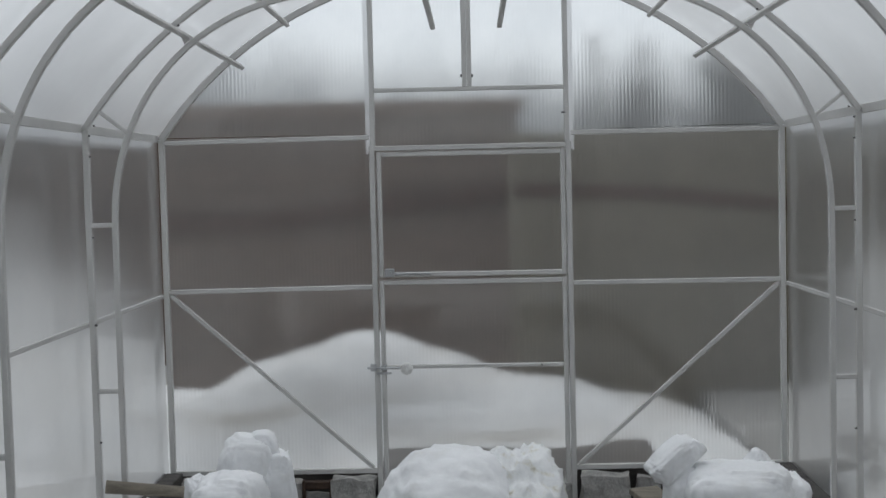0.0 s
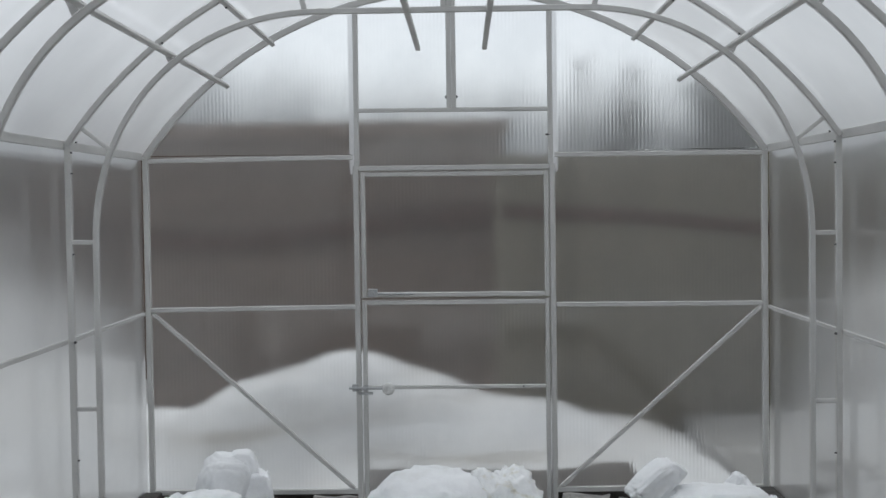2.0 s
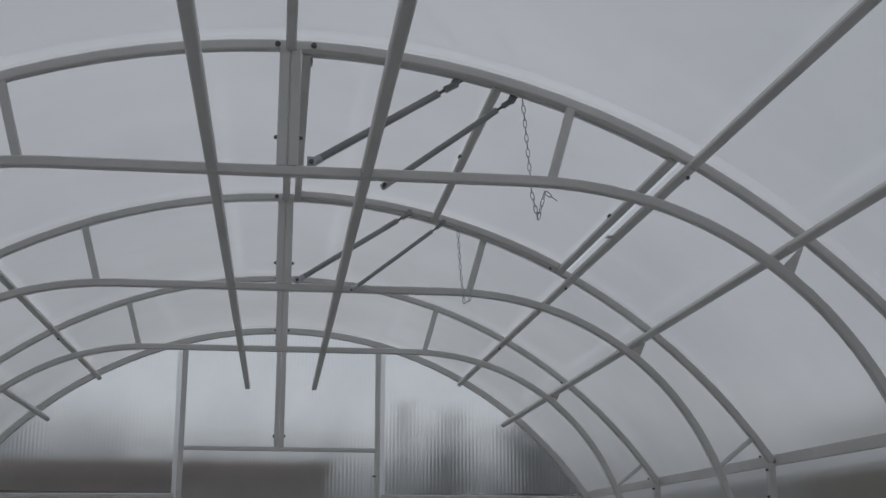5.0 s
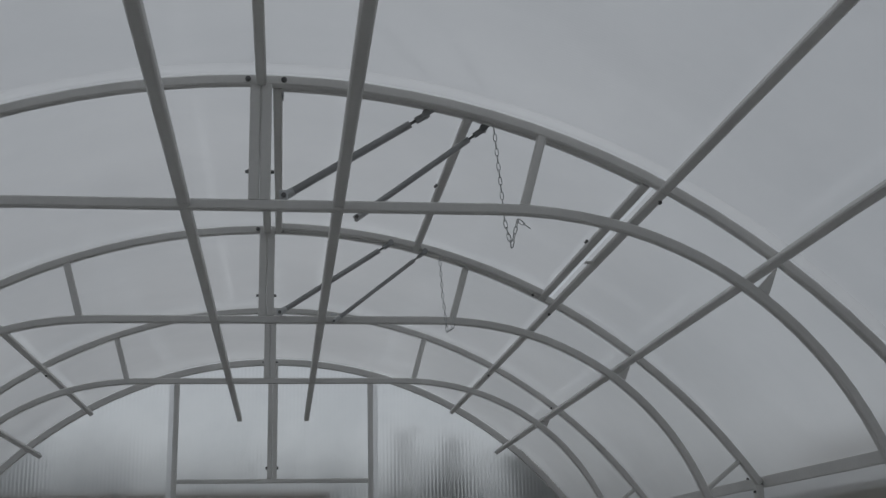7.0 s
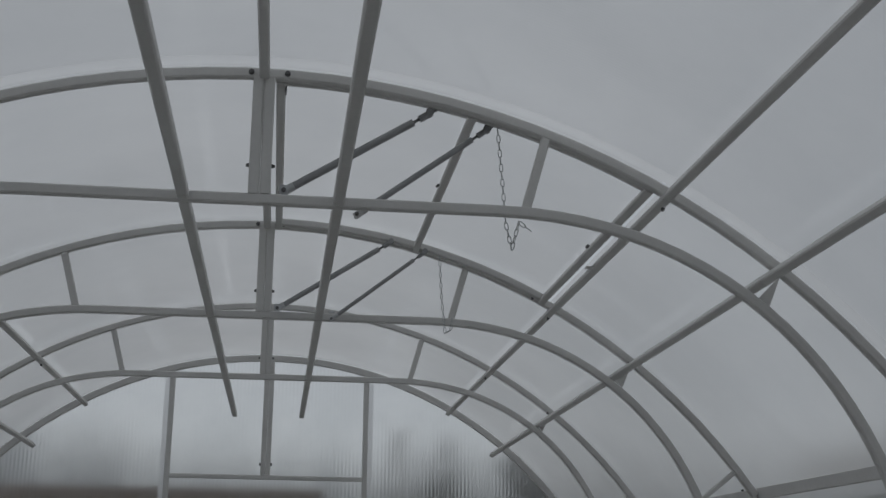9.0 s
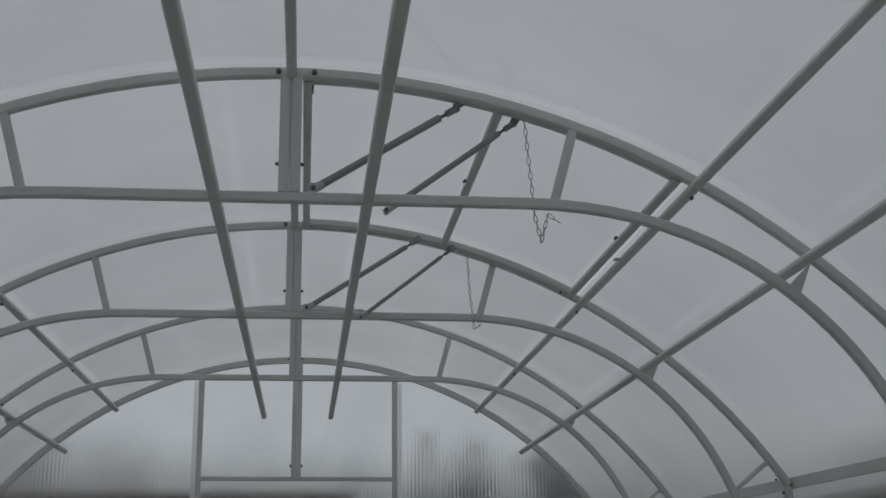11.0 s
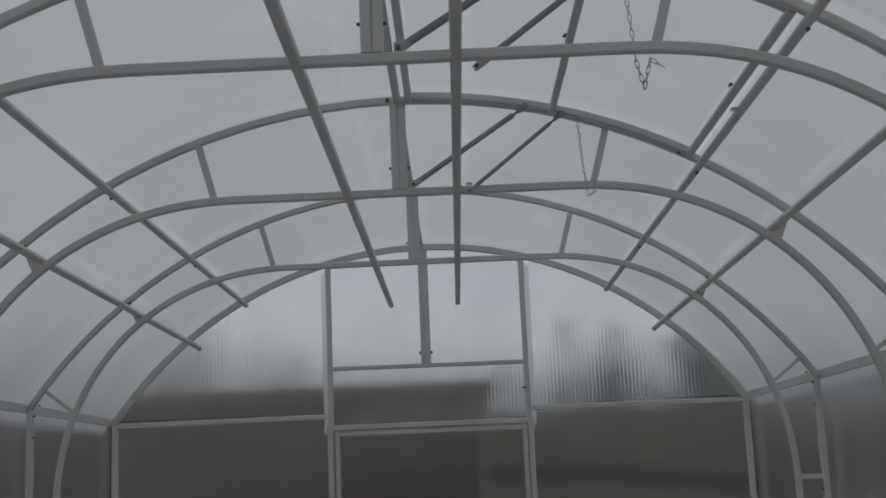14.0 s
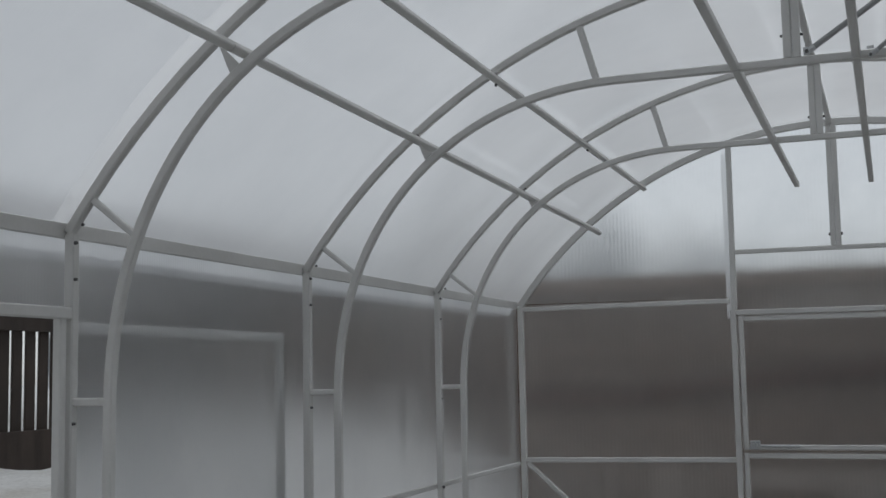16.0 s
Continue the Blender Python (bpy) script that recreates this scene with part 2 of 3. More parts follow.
def arc(a0, a1, y, d=0.0, steps=40):
    return [(math.sin(a) * (RAD + d), y, MID + math.cos(a) * (RAD + d)) for a in np.linspace(a0, a1, steps)]


def inner_line(y):
    """Flat chord, rounded shoulders and straight legs of the inner arch."""
    half = [(0, CHORD), (FLAT * 0.5, CHORD)]
    for u in np.linspace(0, math.pi / 2, 26):
        half.append((FLAT + (LEG - FLAT) * math.sin(u) ** (2 / 2.12), KNEE + (CHORD - KNEE) * math.cos(u) ** (2 / 2.12)))
    half += [(LEG, 0.7), (LEG, 0.02)]
    return [(-x, y, z) for x, z in half[:0:-1]] + [(x, y, z) for x, z in half]


# ---- double arches ----
def double_arch():
    a = thing("double_arch", "grey steel double arch with flat inner chord and webs", "greenhouse arch", "double arches of the greenhouse")
    part("outer_arch", sweep(arc(-SPAN, SPAN, 0, 0.007)), M_TUBE, a)
    part("inner_arch", sweep(inner_line(0), w=0.022, h=0.022), M_TUBE, a)
    for s in (-1, 1):
        post = bar("post", (s * HALF, 0, 0.012), (s * HALF, 0, EAVE), a, 0.024, 0.024)
        bar("web", (s * 0.597, 0, roof_pt(0.597, 0)[2] - 0.001), (s * 0.552, 0, CHORD + 0.008), a, 0.020, 0.018)
        for z in (1.246, 0.60):
            bar("rung", (s * (HALF - 0.01), 0, z), (s * (LEG + 0.008), 0, z), a, 0.018, 0.016)
        bar("knee_brace", (s * 1.420, 0, 1.684), (s * 1.312, 0, 1.600), a, 0.014, 0.016)
        g = bmesh.new()
        v = [(s * 1.108, -0.002, 2.000), (s * 1.058, -0.002, 1.950), (s * 1.080, -0.002, 1.932)]
        lo = [g.verts.new(p) for p in v]
        hi = [g.verts.new((p[0], 0.002, p[2])) for p in v]
        g.faces.new(lo), g.faces.new(hi[::-1])
        for i in range(3):
            g.faces.new((lo[i], hi[i], hi[(i + 1) % 3], lo[(i + 1) % 3]))
        part("gusset", g, M_TUBE, a)
        bolt((s * 0.852, -0.004, 2.138), (-s * 0.4, -0.3, -1), a, 0.0036, 0.006)
        bolt((s * 1.098, -0.013, 2.004), (-s * 0.5, -1, -0.5), a, 0.0036, 0.006)
        bolt((s * (HALF - 0.012), -0.006, EAVE - 0.02), (-s, 0, 0), post)
        bolt((s * (HALF - 0.035), -0.010, EAVE + 0.018), (-s, -1, 0), a, 0.003)
        bolt((s * (HALF - 0.012), -0.006, EAVE - 0.10), (-s, 0, 0), post, 0.003)
        bolt((s * (HALF - 0.012), -0.006, 1.20), (-s, 0, 0), post, 0.003)
        bolt((s * (HALF - 0.012), -0.008, 0.860), (-s, -0.4, 0), post, 0.0045)
        bolt((s * (HALF - 0.012), -0.006, 0.40), (-s, 0, 0), post, 0.003)
        bolt((s * 0.038, -0.010, APEX + 0.006), (0, -1, 0), a, 0.005, 0.009)
    for x in (-0.022, 0.0015):
        king = bar("king_post", (x, 0, CHORD + 0.011), (x, 0, APEX - 0.003), a, 0.0225, 0.0225)
        side = -1 if x < 0 else 1
        bolt((x + side * 0.0113, 0, 2.19), (side, 0, 0), king, 0.0036)
    return a


first_arch = double_arch()
first_arch.location = (0, -BAY, 0)
for k in range(2, BAYS):
    copy_thing(first_arch, pose(0, -BAY * k, 0))

# ---- purlins along the vault ----
for x, z, w, wide, rise in ((-1.078, 1.953, 0.020, "low", 0.032), (-0.856, 2.149, 0.020, "high", 0.010), (-0.163, 2.118, 0.023, "chord", 0),
                            (0.154, 2.118, 0.023, "chord", 0), (0.862, 2.149, 0.020, "high", 0.010), (1.078, 1.953, 0.020, "low", 0.032)):
    tilt = math.asin(x / RAD) * (0 if wide == "chord" else 1)
    up = (math.sin(tilt), 0, math.cos(tilt))
    x2, z2 = x - math.copysign(rise * 0.55, x), z + rise
    p = thing("purlin", "long grey steel purlin tube running under the arches", "purlin", "purlins of the vault")
    yj = -BAY * 3 - 0.03
    xj, zj = (x + (x2 - x) * 3.05 / 3.4, z + (z2 - z) * 3.05 / 3.4)
    part("tube", sweep([(xj, yj, zj), (x, 0.008, z)], up, w, 0.022), M_TUBE, p)
    part("tube", sweep([(x2, BACK + 0.03, z2), (x2, -BAY * 3.4, z2), (xj, yj - 0.003, zj)], up, w, 0.022), M_TUBE, p)
p = part("ridge_beam", sweep([(-0.010, BACK + 0.012, APEX + 0.002), (-0.010, -0.012, APEX + 0.002)], (0, 0, 1), 0.022, 0.018), M_TUBE)
tagged(p, "grey steel ridge tube along the top of the vault", "ridge beam")
for s in (-1, 1):
    p = thing("eave_rail", "grey steel eave rail where wall meets vault", "eave rail", "eave rails")
    for y0, y1 in ((BACK + 0.014, -BAY * 3 - 0.002), (-BAY * 3 + 0.002, -0.014)):
        part("rail", sweep([(s * (HALF + 0.016), y0, EAVE + 0.010), (s * (HALF + 0.016), y1, EAVE + 0.008)], (0, 0, 1), 0.008, 0.036), M_TUBE, p)
    p = part("side_rail", sweep([(s * (HALF + 0.0165), BACK + 0.014 if s > 0 else -BAY * 3 + 0.014, 0.856), (s * (HALF + 0.0165), -0.014, 0.866)], (0, 0, 1), 0.008, 0.020), M_TUBE)
    tagged(p, "thin grey steel rail at half height of the wall", "wall rail", "side rails")



# ---- clear sheets of vault and side walls ----
def vault_sheet(parent, y0, y1, a0, a1, d=0.026, material=None):
    bm = bmesh.new()
    steps = max(4, int(40 * abs(a1 - a0) / (2 * SPAN)))
    lo, hi = ([bm.verts.new(p) for p in arc(a0, a1, y, d, steps)] for y in (y0, y1))
    for i in range(steps - 1):
        bm.faces.new((lo[i], lo[i + 1], hi[i + 1], hi[i]))
    return part("sheet", bm, material or M_ROOF, parent, smooth=True, inward=CORE)


def flat_sheet(parent, corners, material, name="sheet", towards=CORE):
    bm = bmesh.new()
    bm.faces.new([bm.verts.new(c) for c in corners])
    return part(name, bm, material, parent, inward=towards)


VENT0, VENT1 = math.asin(0.012 / RAD), math.asin(0.842 / RAD)
ceiling = thing("ceiling", "milky clear twin-wall polycarbonate vault over the arches", "greenhouse roof", kind="structure")
vault_sheet(ceiling, -BAY * 2 + 0.02, 0.02, -SPAN, SPAN)
vault_sheet(ceiling, -BAY * 3, -BAY * 2 + 0.02, -SPAN, VENT0)
vault_sheet(ceiling, -BAY * 3, -BAY * 2 + 0.02, math.asin(0.852 / RAD), SPAN)
vault_sheet(ceiling, -BAY * 5, -BAY * 3 - 0.050, -SPAN, SPAN)
# paler strip stands in for the arch's reflection in the sheet
vault_sheet(ceiling, -BAY * 3 - 0.050, -BAY * 3, -SPAN, SPAN, 0.026, M_PALE_BAND).name = "joint_strip"
vault_sheet(ceiling, BACK - 0.02, -BAY * 5, -SPAN, SPAN)

DOOR_Y0, DOOR_Y1, DOOR_TOP = -BAY * 4 + 0.03, -BAY * 3 - 0.045, 1.438
for name, s in (("wall_west", -1), ("wall_east", 1)):
    wall = thing(name, "milky clear twin-wall polycarbonate side wall on steel posts", "greenhouse wall", kind="structure")
    x = s * (HALF + 0.028)
    spans = [(BACK - 0.02, -BAY * 4, 0), (-BAY * 4, -BAY * 3, 1), (-BAY * 3, -BAY * 1.5, 0), (-BAY * 1.5, 0.02, 0)]
    for y0, y1, opening in spans:
        if opening and s < 0:
            flat_sheet(wall, [(x, y0, DOOR_TOP), (x, y1, DOOR_TOP), (x, y1, EAVE), (x, y0, EAVE)], M_SHEET_Y)
            bar("door_header", (-HALF, y0 + 0.012, DOOR_TOP), (-HALF, y1 - 0.012, DOOR_TOP), wall, 0.022, 0.026, (0, 0, 1))
            for yy in (DOOR_Y0, DOOR_Y1 + 0.012):
                bar("door_jamb", (-HALF - 0.004, yy, -0.1), (-HALF - 0.004, yy, DOOR_TOP - 0.013), wall, 0.022, 0.022)
        else:
            flat_sheet(wall, [(x, y0, 0.0), (x, y1, 0.0), (x, y1, EAVE), (x, y0, EAVE)], M_SHEET_Y)
    for z0, z1, m in ((1.560, 1.578, M_SHEET_Y), (1.578, 1.628, M_LAP)):
        x0, x1 = (s * (HALF + 0.030 + 0.73 * (1.628 - z)) for z in (z0, z1))
        flat_sheet(wall, [(x0, BACK - 0.02, z0), (x0, 0.02, z0), (x1, 0.02, z1), (x1, BACK - 0.02, z1)], m, "sheet_lap")


# ---- end walls ----
def end_wall(name, y, s):
    """s: +1 puts the sheets on the far side."""
    w = thing(name, "steel-framed end wall with clear twin-wall polycarbonate panels", "greenhouse wall", kind="structure")
    part("end_arch", sweep(arc(-SPAN, SPAN, y, 0.003), w=0.030, h=0.024), M_TUBE, w)
    for sx in (-1, 1):
        bar("corner_post", (sx * HALF, y, 0.0), (sx * HALF, y, EAVE), w, 0.026, 0.026)
        x = 0.468 * sx
        bar("door_post", (x, y, -0.2), (x, y, 1.562), w, 0.026, 0.026)
        bar("mullion", (x - 0.006 * sx, y, 1.562), (x - 0.008 * sx, y, roof_pt(0.46, 0)[2] - 0.008), w, 0.024, 0.024)
        bar("side_rail", (x + sx * 0.013, y, 1.604), (sx * (HALF - 0.013), y, 1.600), w, 0.022, 0.022)
        bar("side_rail", (x + sx * 0.013, y, 0.888), (sx * (HALF - 0.013), y, 0.884), w, 0.022, 0.022)
        bar("sill_rail", (x + sx * 0.013, y, -0.002), (sx * (HALF - 0.013), y, 0.0), w, 0.024, 0.024)
        bar("diagonal_brace", (sx * (HALF - 0.02), y, 0.868), (x + sx * 0.03, y, 0.012), w, 0.020, 0.020)
        ys = y + s * 0.016
        flat_sheet(w, [(x, ys, 0), (sx * (HALF + 0.021), ys, 0), (sx * (HALF + 0.021), ys, 1.62), (x, ys, 1.62)], M_SHEET_X)
        top = bmesh.new()
        line = [(x, ys, 1.62)] + [(px, ys, pz) for px, _, pz in arc(math.asin(0.46 / RAD) * sx, SPAN * sx, 0, 0.024, 18)]
        top.faces.new([top.verts.new(p) for p in line])
        part("sheet", top, M_SHEET_X, w, inward=CORE)
        xl = x + sx * 0.030
        flat_sheet(w, [(x, ys + s * 0.006, 1.525), (xl, ys + s * 0.006, 1.525), (xl, ys + s * 0.006, 2.285), (x, ys + s * 0.006, 2.285)], M_LAP, "sheet_lap")
    bar("door_header", (-0.455, y, 1.550), (0.455, y, 1.548), w, 0.024, 0.022)
    bar("transom", (-0.450, y, 1.826), (0.450, y, 1.822), w, 0.020, 0.022)
    for x in (-0.0185, 0.0050):
        bar("king_post", (x, y, 1.834), (x, y, APEX - 0.012), w, 0.0225, 0.0225)
    bolt((-0.030, y, 1.885), (-1, 0, 0), w, 0.006)
    bolt((0.0165, y, 1.885), (1, 0, 0), w, 0.006)
    bolt((0.458, y - s * 0.008, 1.70), (-1, 0, 0), w, 0.004, 0.02)
    mid = bmesh.new()
    ys = y + s * 0.016
    line = [(-0.47, ys, 1.545), (0.47, ys, 1.545)] + [(px, ys, pz) for px, _, pz in arc(math.asin(0.47 / RAD), -math.asin(0.47 / RAD), 0, 0.024, 18)]
    mid.faces.new([mid.verts.new(p) for p in line])
    part("sheet", mid, M_SHEET_X, w, inward=CORE)
    return w


end_wall("wall_north", 0.0, 1)
end_wall("wall_south", BACK, -1)


def leaf(name, y, s, z0, z1, rails, label):
    d = thing(name, label, "greenhouse door", kind="structure")
    for x in (-0.436, 0.440):
        bar("stile", (x, y, z0), (x, y, z1), d, 0.022, 0.022)
    for z in rails:
        bar("rail", (-0.425, y, z), (0.429, y, z - 0.003), d, 0.018 if 0.4 < z < 0.6 else 0.022, 0.020)
    ys = y + s * 0.014
    flat_sheet(d, [(-0.466, ys, z0 - 0.007), (0.466, ys, z0 - 0.007), (0.466, ys, z1 + 0.007), (-0.466, ys, z1 + 0.007)], M_SHEET_X, "pane")
    return d


upper = leaf("door_1", 0.002, 1, 0.934, 1.532, (1.521, 0.945), "closed upper leaf of a two-part steel and polycarbonate door")
lower = leaf("door_2", 0.002, 1, -0.18, 0.918, (0.907, 0.500, -0.168), "closed lower leaf of a two-part steel and polycarbonate door")
leaf("door_3", BACK - 0.002, -1, 0.934, 1.532, (1.521, 0.945), "closed upper leaf of the far end door")
leaf("door_4", BACK - 0.002, -1, -0.18, 0.918, (0.907, 0.500, -0.168), "closed lower leaf of the far end door")
# latch between the leaves
plate = part("latch_plate", box(-0.418, -0.372, -0.020, -0.009, 0.935, 0.975, 0.003), M_ZINC, upper, "zinc latch plate")
part("latch_bar", rod((-0.372, -0.014, 0.951), (-0.20, -0.014, 0.950), 0.006), M_ZINC, plate)
part("latch_stud", rod((-0.395, -0.020, 0.955), (-0.395, -0.034, 0.955), 0.009), M_ZINC, plate)
bolt((0.322, -0.008, 0.498), (0, -1, 0), lower, 0.004)
# bolt and round handle of the lower leaf
slide = part("bolt_rod", rod((-0.515, -0.022, 0.500), (-0.345, -0.022, 0.497), 0.006), M_ZINC, lower, "zinc sliding bolt")
part("bolt_bracket", box(-0.500, -0.470, -0.026, -0.009, 0.484, 0.520, 0.003), M_ZINC, slide)
part("bolt_bracket", box(-0.448, -0.422, -0.026, -0.009, 0.488, 0.512, 0.003), M_ZINC, slide)
part("bolt_bracket", box(-0.470, -0.400, -0.022, -0.010, 0.468, 0.478, 0.002), M_ZINC, slide)
kn = bmesh.new()
bmesh.ops.create_uvsphere(kn, u_segments=20, v_segments=12, radius=0.030, matrix=Matrix.Translation((-0.325, -0.045, 0.498)) @ Matrix.Diagonal((1, 0.7, 1, 1)))
rod((-0.325, -0.03, 0.498), (-0.325, -0.008, 0.498), 0.014, kn)
part("door_knob", kn, M_KNOB, lower, "round white plastic knob", True)

# side door standing open, folded back against the outside of the west wall
side = thing("side_door", "open side door leaf folded flat against the outer wall", "greenhouse door", at=(0, 0, 0))
XL = -HALF - 0.075
for y in (-3.385, -2.345):
    bar("stile", (XL, y, -0.12), (XL, y, 1.425), side, 0.024, 0.024)
for z in (1.413, 0.86, -0.108):
    bar("rail", (XL, -3.373, z), (XL, -2.357, z), side, 0.024, 0.024, (0, 0, 1))
flat_sheet(side, [(XL - 0.014, -3.395, -0.12), (XL - 0.014, -2.335, -0.12), (XL - 0.014, -2.335, 1.425), (XL - 0.014, -3.395, 1.425)], M_LEAF, "pane", (-9, -3, 1))
for z in (1.2, 0.2):
    part("hinge", rod((XL + 0.045, -3.412, z - 0.04), (XL + 0.045, -3.412, z + 0.04), 0.009), M_ZINC, side)
    part("hinge", box(XL + 0.0, XL + 0.047, -3.412, -3.396, z - 0.035, z + 0.035), M_ZINC, side)

# ---- roof vent with its struts and chains ----
vent = thing("roof_vent", "closed steel-framed roof vent with polycarbonate pane", "roof vent")
V0, V1 = -BAY * 3 + 0.030, -BAY * 2 - 0.030
AV0, AV1 = math.asin(0.030 / RAD), math.asin(0.826 / RAD)
for y in (V0, V1):
    part("curved_side", sweep(arc(AV0, AV1, y, 0.009, 20), w=0.020, h=0.020), M_TUBE, vent)
for x, nm in ((0.0245, "top_rail"), (0.440, "middle_rail"), (0.829, "lower_rail")):
    a = math.asin(x / RAD)
    bar(nm, roof_pt(x, V0 - 0.018, 0.003), roof_pt(x, V1 + 0.018, 0.003), vent, 0.020, 0.020, (math.sin(a), 0, math.cos(a)))
vp = vault_sheet(vent, -BAY * 3, -BAY * 2 + 0.02, VENT0, VENT1, 0.027)
vp.name = "pane"
ym = (V0 + V1) / 2
part("tab", box(0.0335, 0.0375, V0 + 0.006, V0 + 0.028, 2.374, 2.394, 0.001), M_STRUT, vent)
part("latch", box(0.826, 0.856, ym - 0.010, ym + 0.010, 2.150, 2.154, 0.001), M_TUBE, vent)
bolt(roof_pt(0.428, ym - 0.1, -0.010), (-1, 0, -1), vent, 0.0032, 0.010)
bolt(roof_pt(0.812, ym - 0.12, -0.016), (-1, 0, -1), vent, 0.0032, 0.010)
bolt(roof_pt(0.80, V1 - 0.012, -0.012), (0, -1, -0.3), vent, 0.0035, 0.006)


def strut(a, b, r, label):
    s = thing("vent_strut", label, "strut", "vent struts")
    a, b = Vector(a), Vector(b)
    d = (b - a).normalized()
    part("cylinder", rod(a + d * 0.02, b - d * 0.040, r, seg=16), M_STRUT, s, smooth=False)
    piston = part("piston", rod(b - d * 0.044, b - d * 0.016, r * 0.42), M_BOLT, s)
    part("clevis", rod(b - d * 0.024, b + d * 0.008, r * 0.95, seg=8), M_STRUT, piston)
    cap = part("end_cap", rod(a - d * 0.004, a + d * 0.024, r * 1.12, seg=14), M_ZINC, s)
    eye = rod(a - Vector((0, 0.014, 0)), a + Vector((0, 0.014, 0)), r * 0.6, seg=10)
    part("pin", eye, M_BOLT, cap)
    plate = box(a.x - 0.009, a.x + 0.009, a.y - 0.010, a.y - 0.007, CHORD + 0.004, max(a.z, CHORD) + 0.012, 0.001)
    part("bracket", plate, M_ZINC, s)
    top = rod(b + Vector((0.002, -0.010, 0.003)), b + Vector((0.002, 0.008, 0.003)), 0.009, seg=10)
    rod(b, b + d * 0.024, 0.0035, top, 8)
    part("bracket", top, M_STRUT, s)
    return s


YA, YB = -BAY * 3 + 0.034, -BAY * 2 - 0.034
strut((0.040, YA, 2.147), (0.345, YA, 2.339), 0.0086, "thick grey gas strut bracing the roof vent")
strut((0.195, YA + 0.012, 2.106), (0.474, YA + 0.012, 2.314), 0.0070, "thick grey gas strut with dark piston end")
strut((0.030, YB, 2.130), (0.360, YB, 2.347), 0.0082, "grey gas strut bracing the roof vent")
strut((0.190, YB, 2.104), (0.464, YB, 2.320), 0.0062, "thinner grey gas strut under the roof vent")


def chain(points, label):
    """Oval wire links, turned a quarter from one to the next."""
    c = thing("chain", label, "chain", "vent chains")
    link = bmesh.new()
    loop, n, seg = [], 18, 6
    for i in range(n):
        a = 2 * math.pi * i / n
        loop.append(Vector((0.0036 * math.cos(a), 0, 0.0055 * math.sin(a) + math.copysign(0.004, math.sin(a)) * (abs(math.sin(a)) > 0.01))))
    rings = []
    for i, p in enumerate(loop):
        t = (loop[(i + 1) % n] - loop[i - 1]).normalized()
        s = Vector((0, 1, 0))
        u = t.cross(s)
        rings.append([link.verts.new(p + 0.0011 * (math.cos(2 * math.pi * j / seg) * s + math.sin(2 * math.pi * j / seg) * u)) for j in range(seg)])
    for i in range(n):
        r, q = rings[i], rings[(i + 1) % n]
        for j in range(seg):
            link.faces.new((r[j], r[(j + 1) % seg], q[(j + 1) % seg], q[j]))
    first = part("link", link, M_ZINC, c, smooth=True)
    pts = [Vector(p) for p in points]
    steps, pitch, k = [], 0.0165, 0
    for a, b in zip(pts, pts[1:]):
        m = max(1, round((b - a).length / pitch))
        steps += [(a.lerp(b, (i + 0.5) / m), b - a) for i in range(m)]
    for k, (p, d) in enumerate(steps):
        ob = first if k == 0 else new("link", first.data)
        ob.parent = c
        ob.matrix_basis = Matrix.Translation(p) @ d.to_track_quat("Z", "Y").to_matrix().to_4x4() @ pose(0, 0, 0, 0, 0, 90 * (k % 2) + 20)
    return c


YC = -BAY * 3 + 0.05
chain([(0.500, YC, 2.322), (0.511, YC, 2.188), (0.517, YC, 2.105), (0.530, YC, 2.046), (0.546, YC, 2.108), (0.572, YC, 2.090)], "thin zinc chain hanging from the vent in a loop")
YD = -BAY * 2 - 0.034
chain([(0.511, YD, 2.312), (0.519, YD, 2.178), (0.530, YD, 2.074), (0.547, YD, 2.084), (0.551, YD, 2.12)], "thin zinc chain hooked on the inner chord")

# ---- base, blocks and floor ----
floor = part("floor", box(-HALF + 0.06, HALF - 0.06, BACK + 0.06, -0.12, -0.40, -0.27), M_FLOOR)
tagged(floor, "trodden earth floor with patches of snow between the base timbers", "floor", kind="structure")
for s in (-1, 1):
    b = part("base_timber", box(s * HALF - 0.05, s * HALF + 0.05, BACK - 0.05, -0.016, -0.18, 0.006, 0.006), M_TIMBER)
    tagged(b, "dark wet timber base beam under the side wall", "base beam", "base timbers")


def rough_block(x0, x1, y0, y1, z0, z1, seed):
    bm = box(x0, x1, y0, y1, z0, z1)
    bmesh.ops.subdivide_edges(bm, edges=bm.edges[:], cuts=5, use_grid_fill=True)
    for v in bm.verts:
        n = noise.noise_vector(v.co * 14 + Vector((seed, 0, 0)))
        v.co += n * 0.020
        v.co.z = min(v.co.z, -0.018)
    return bm


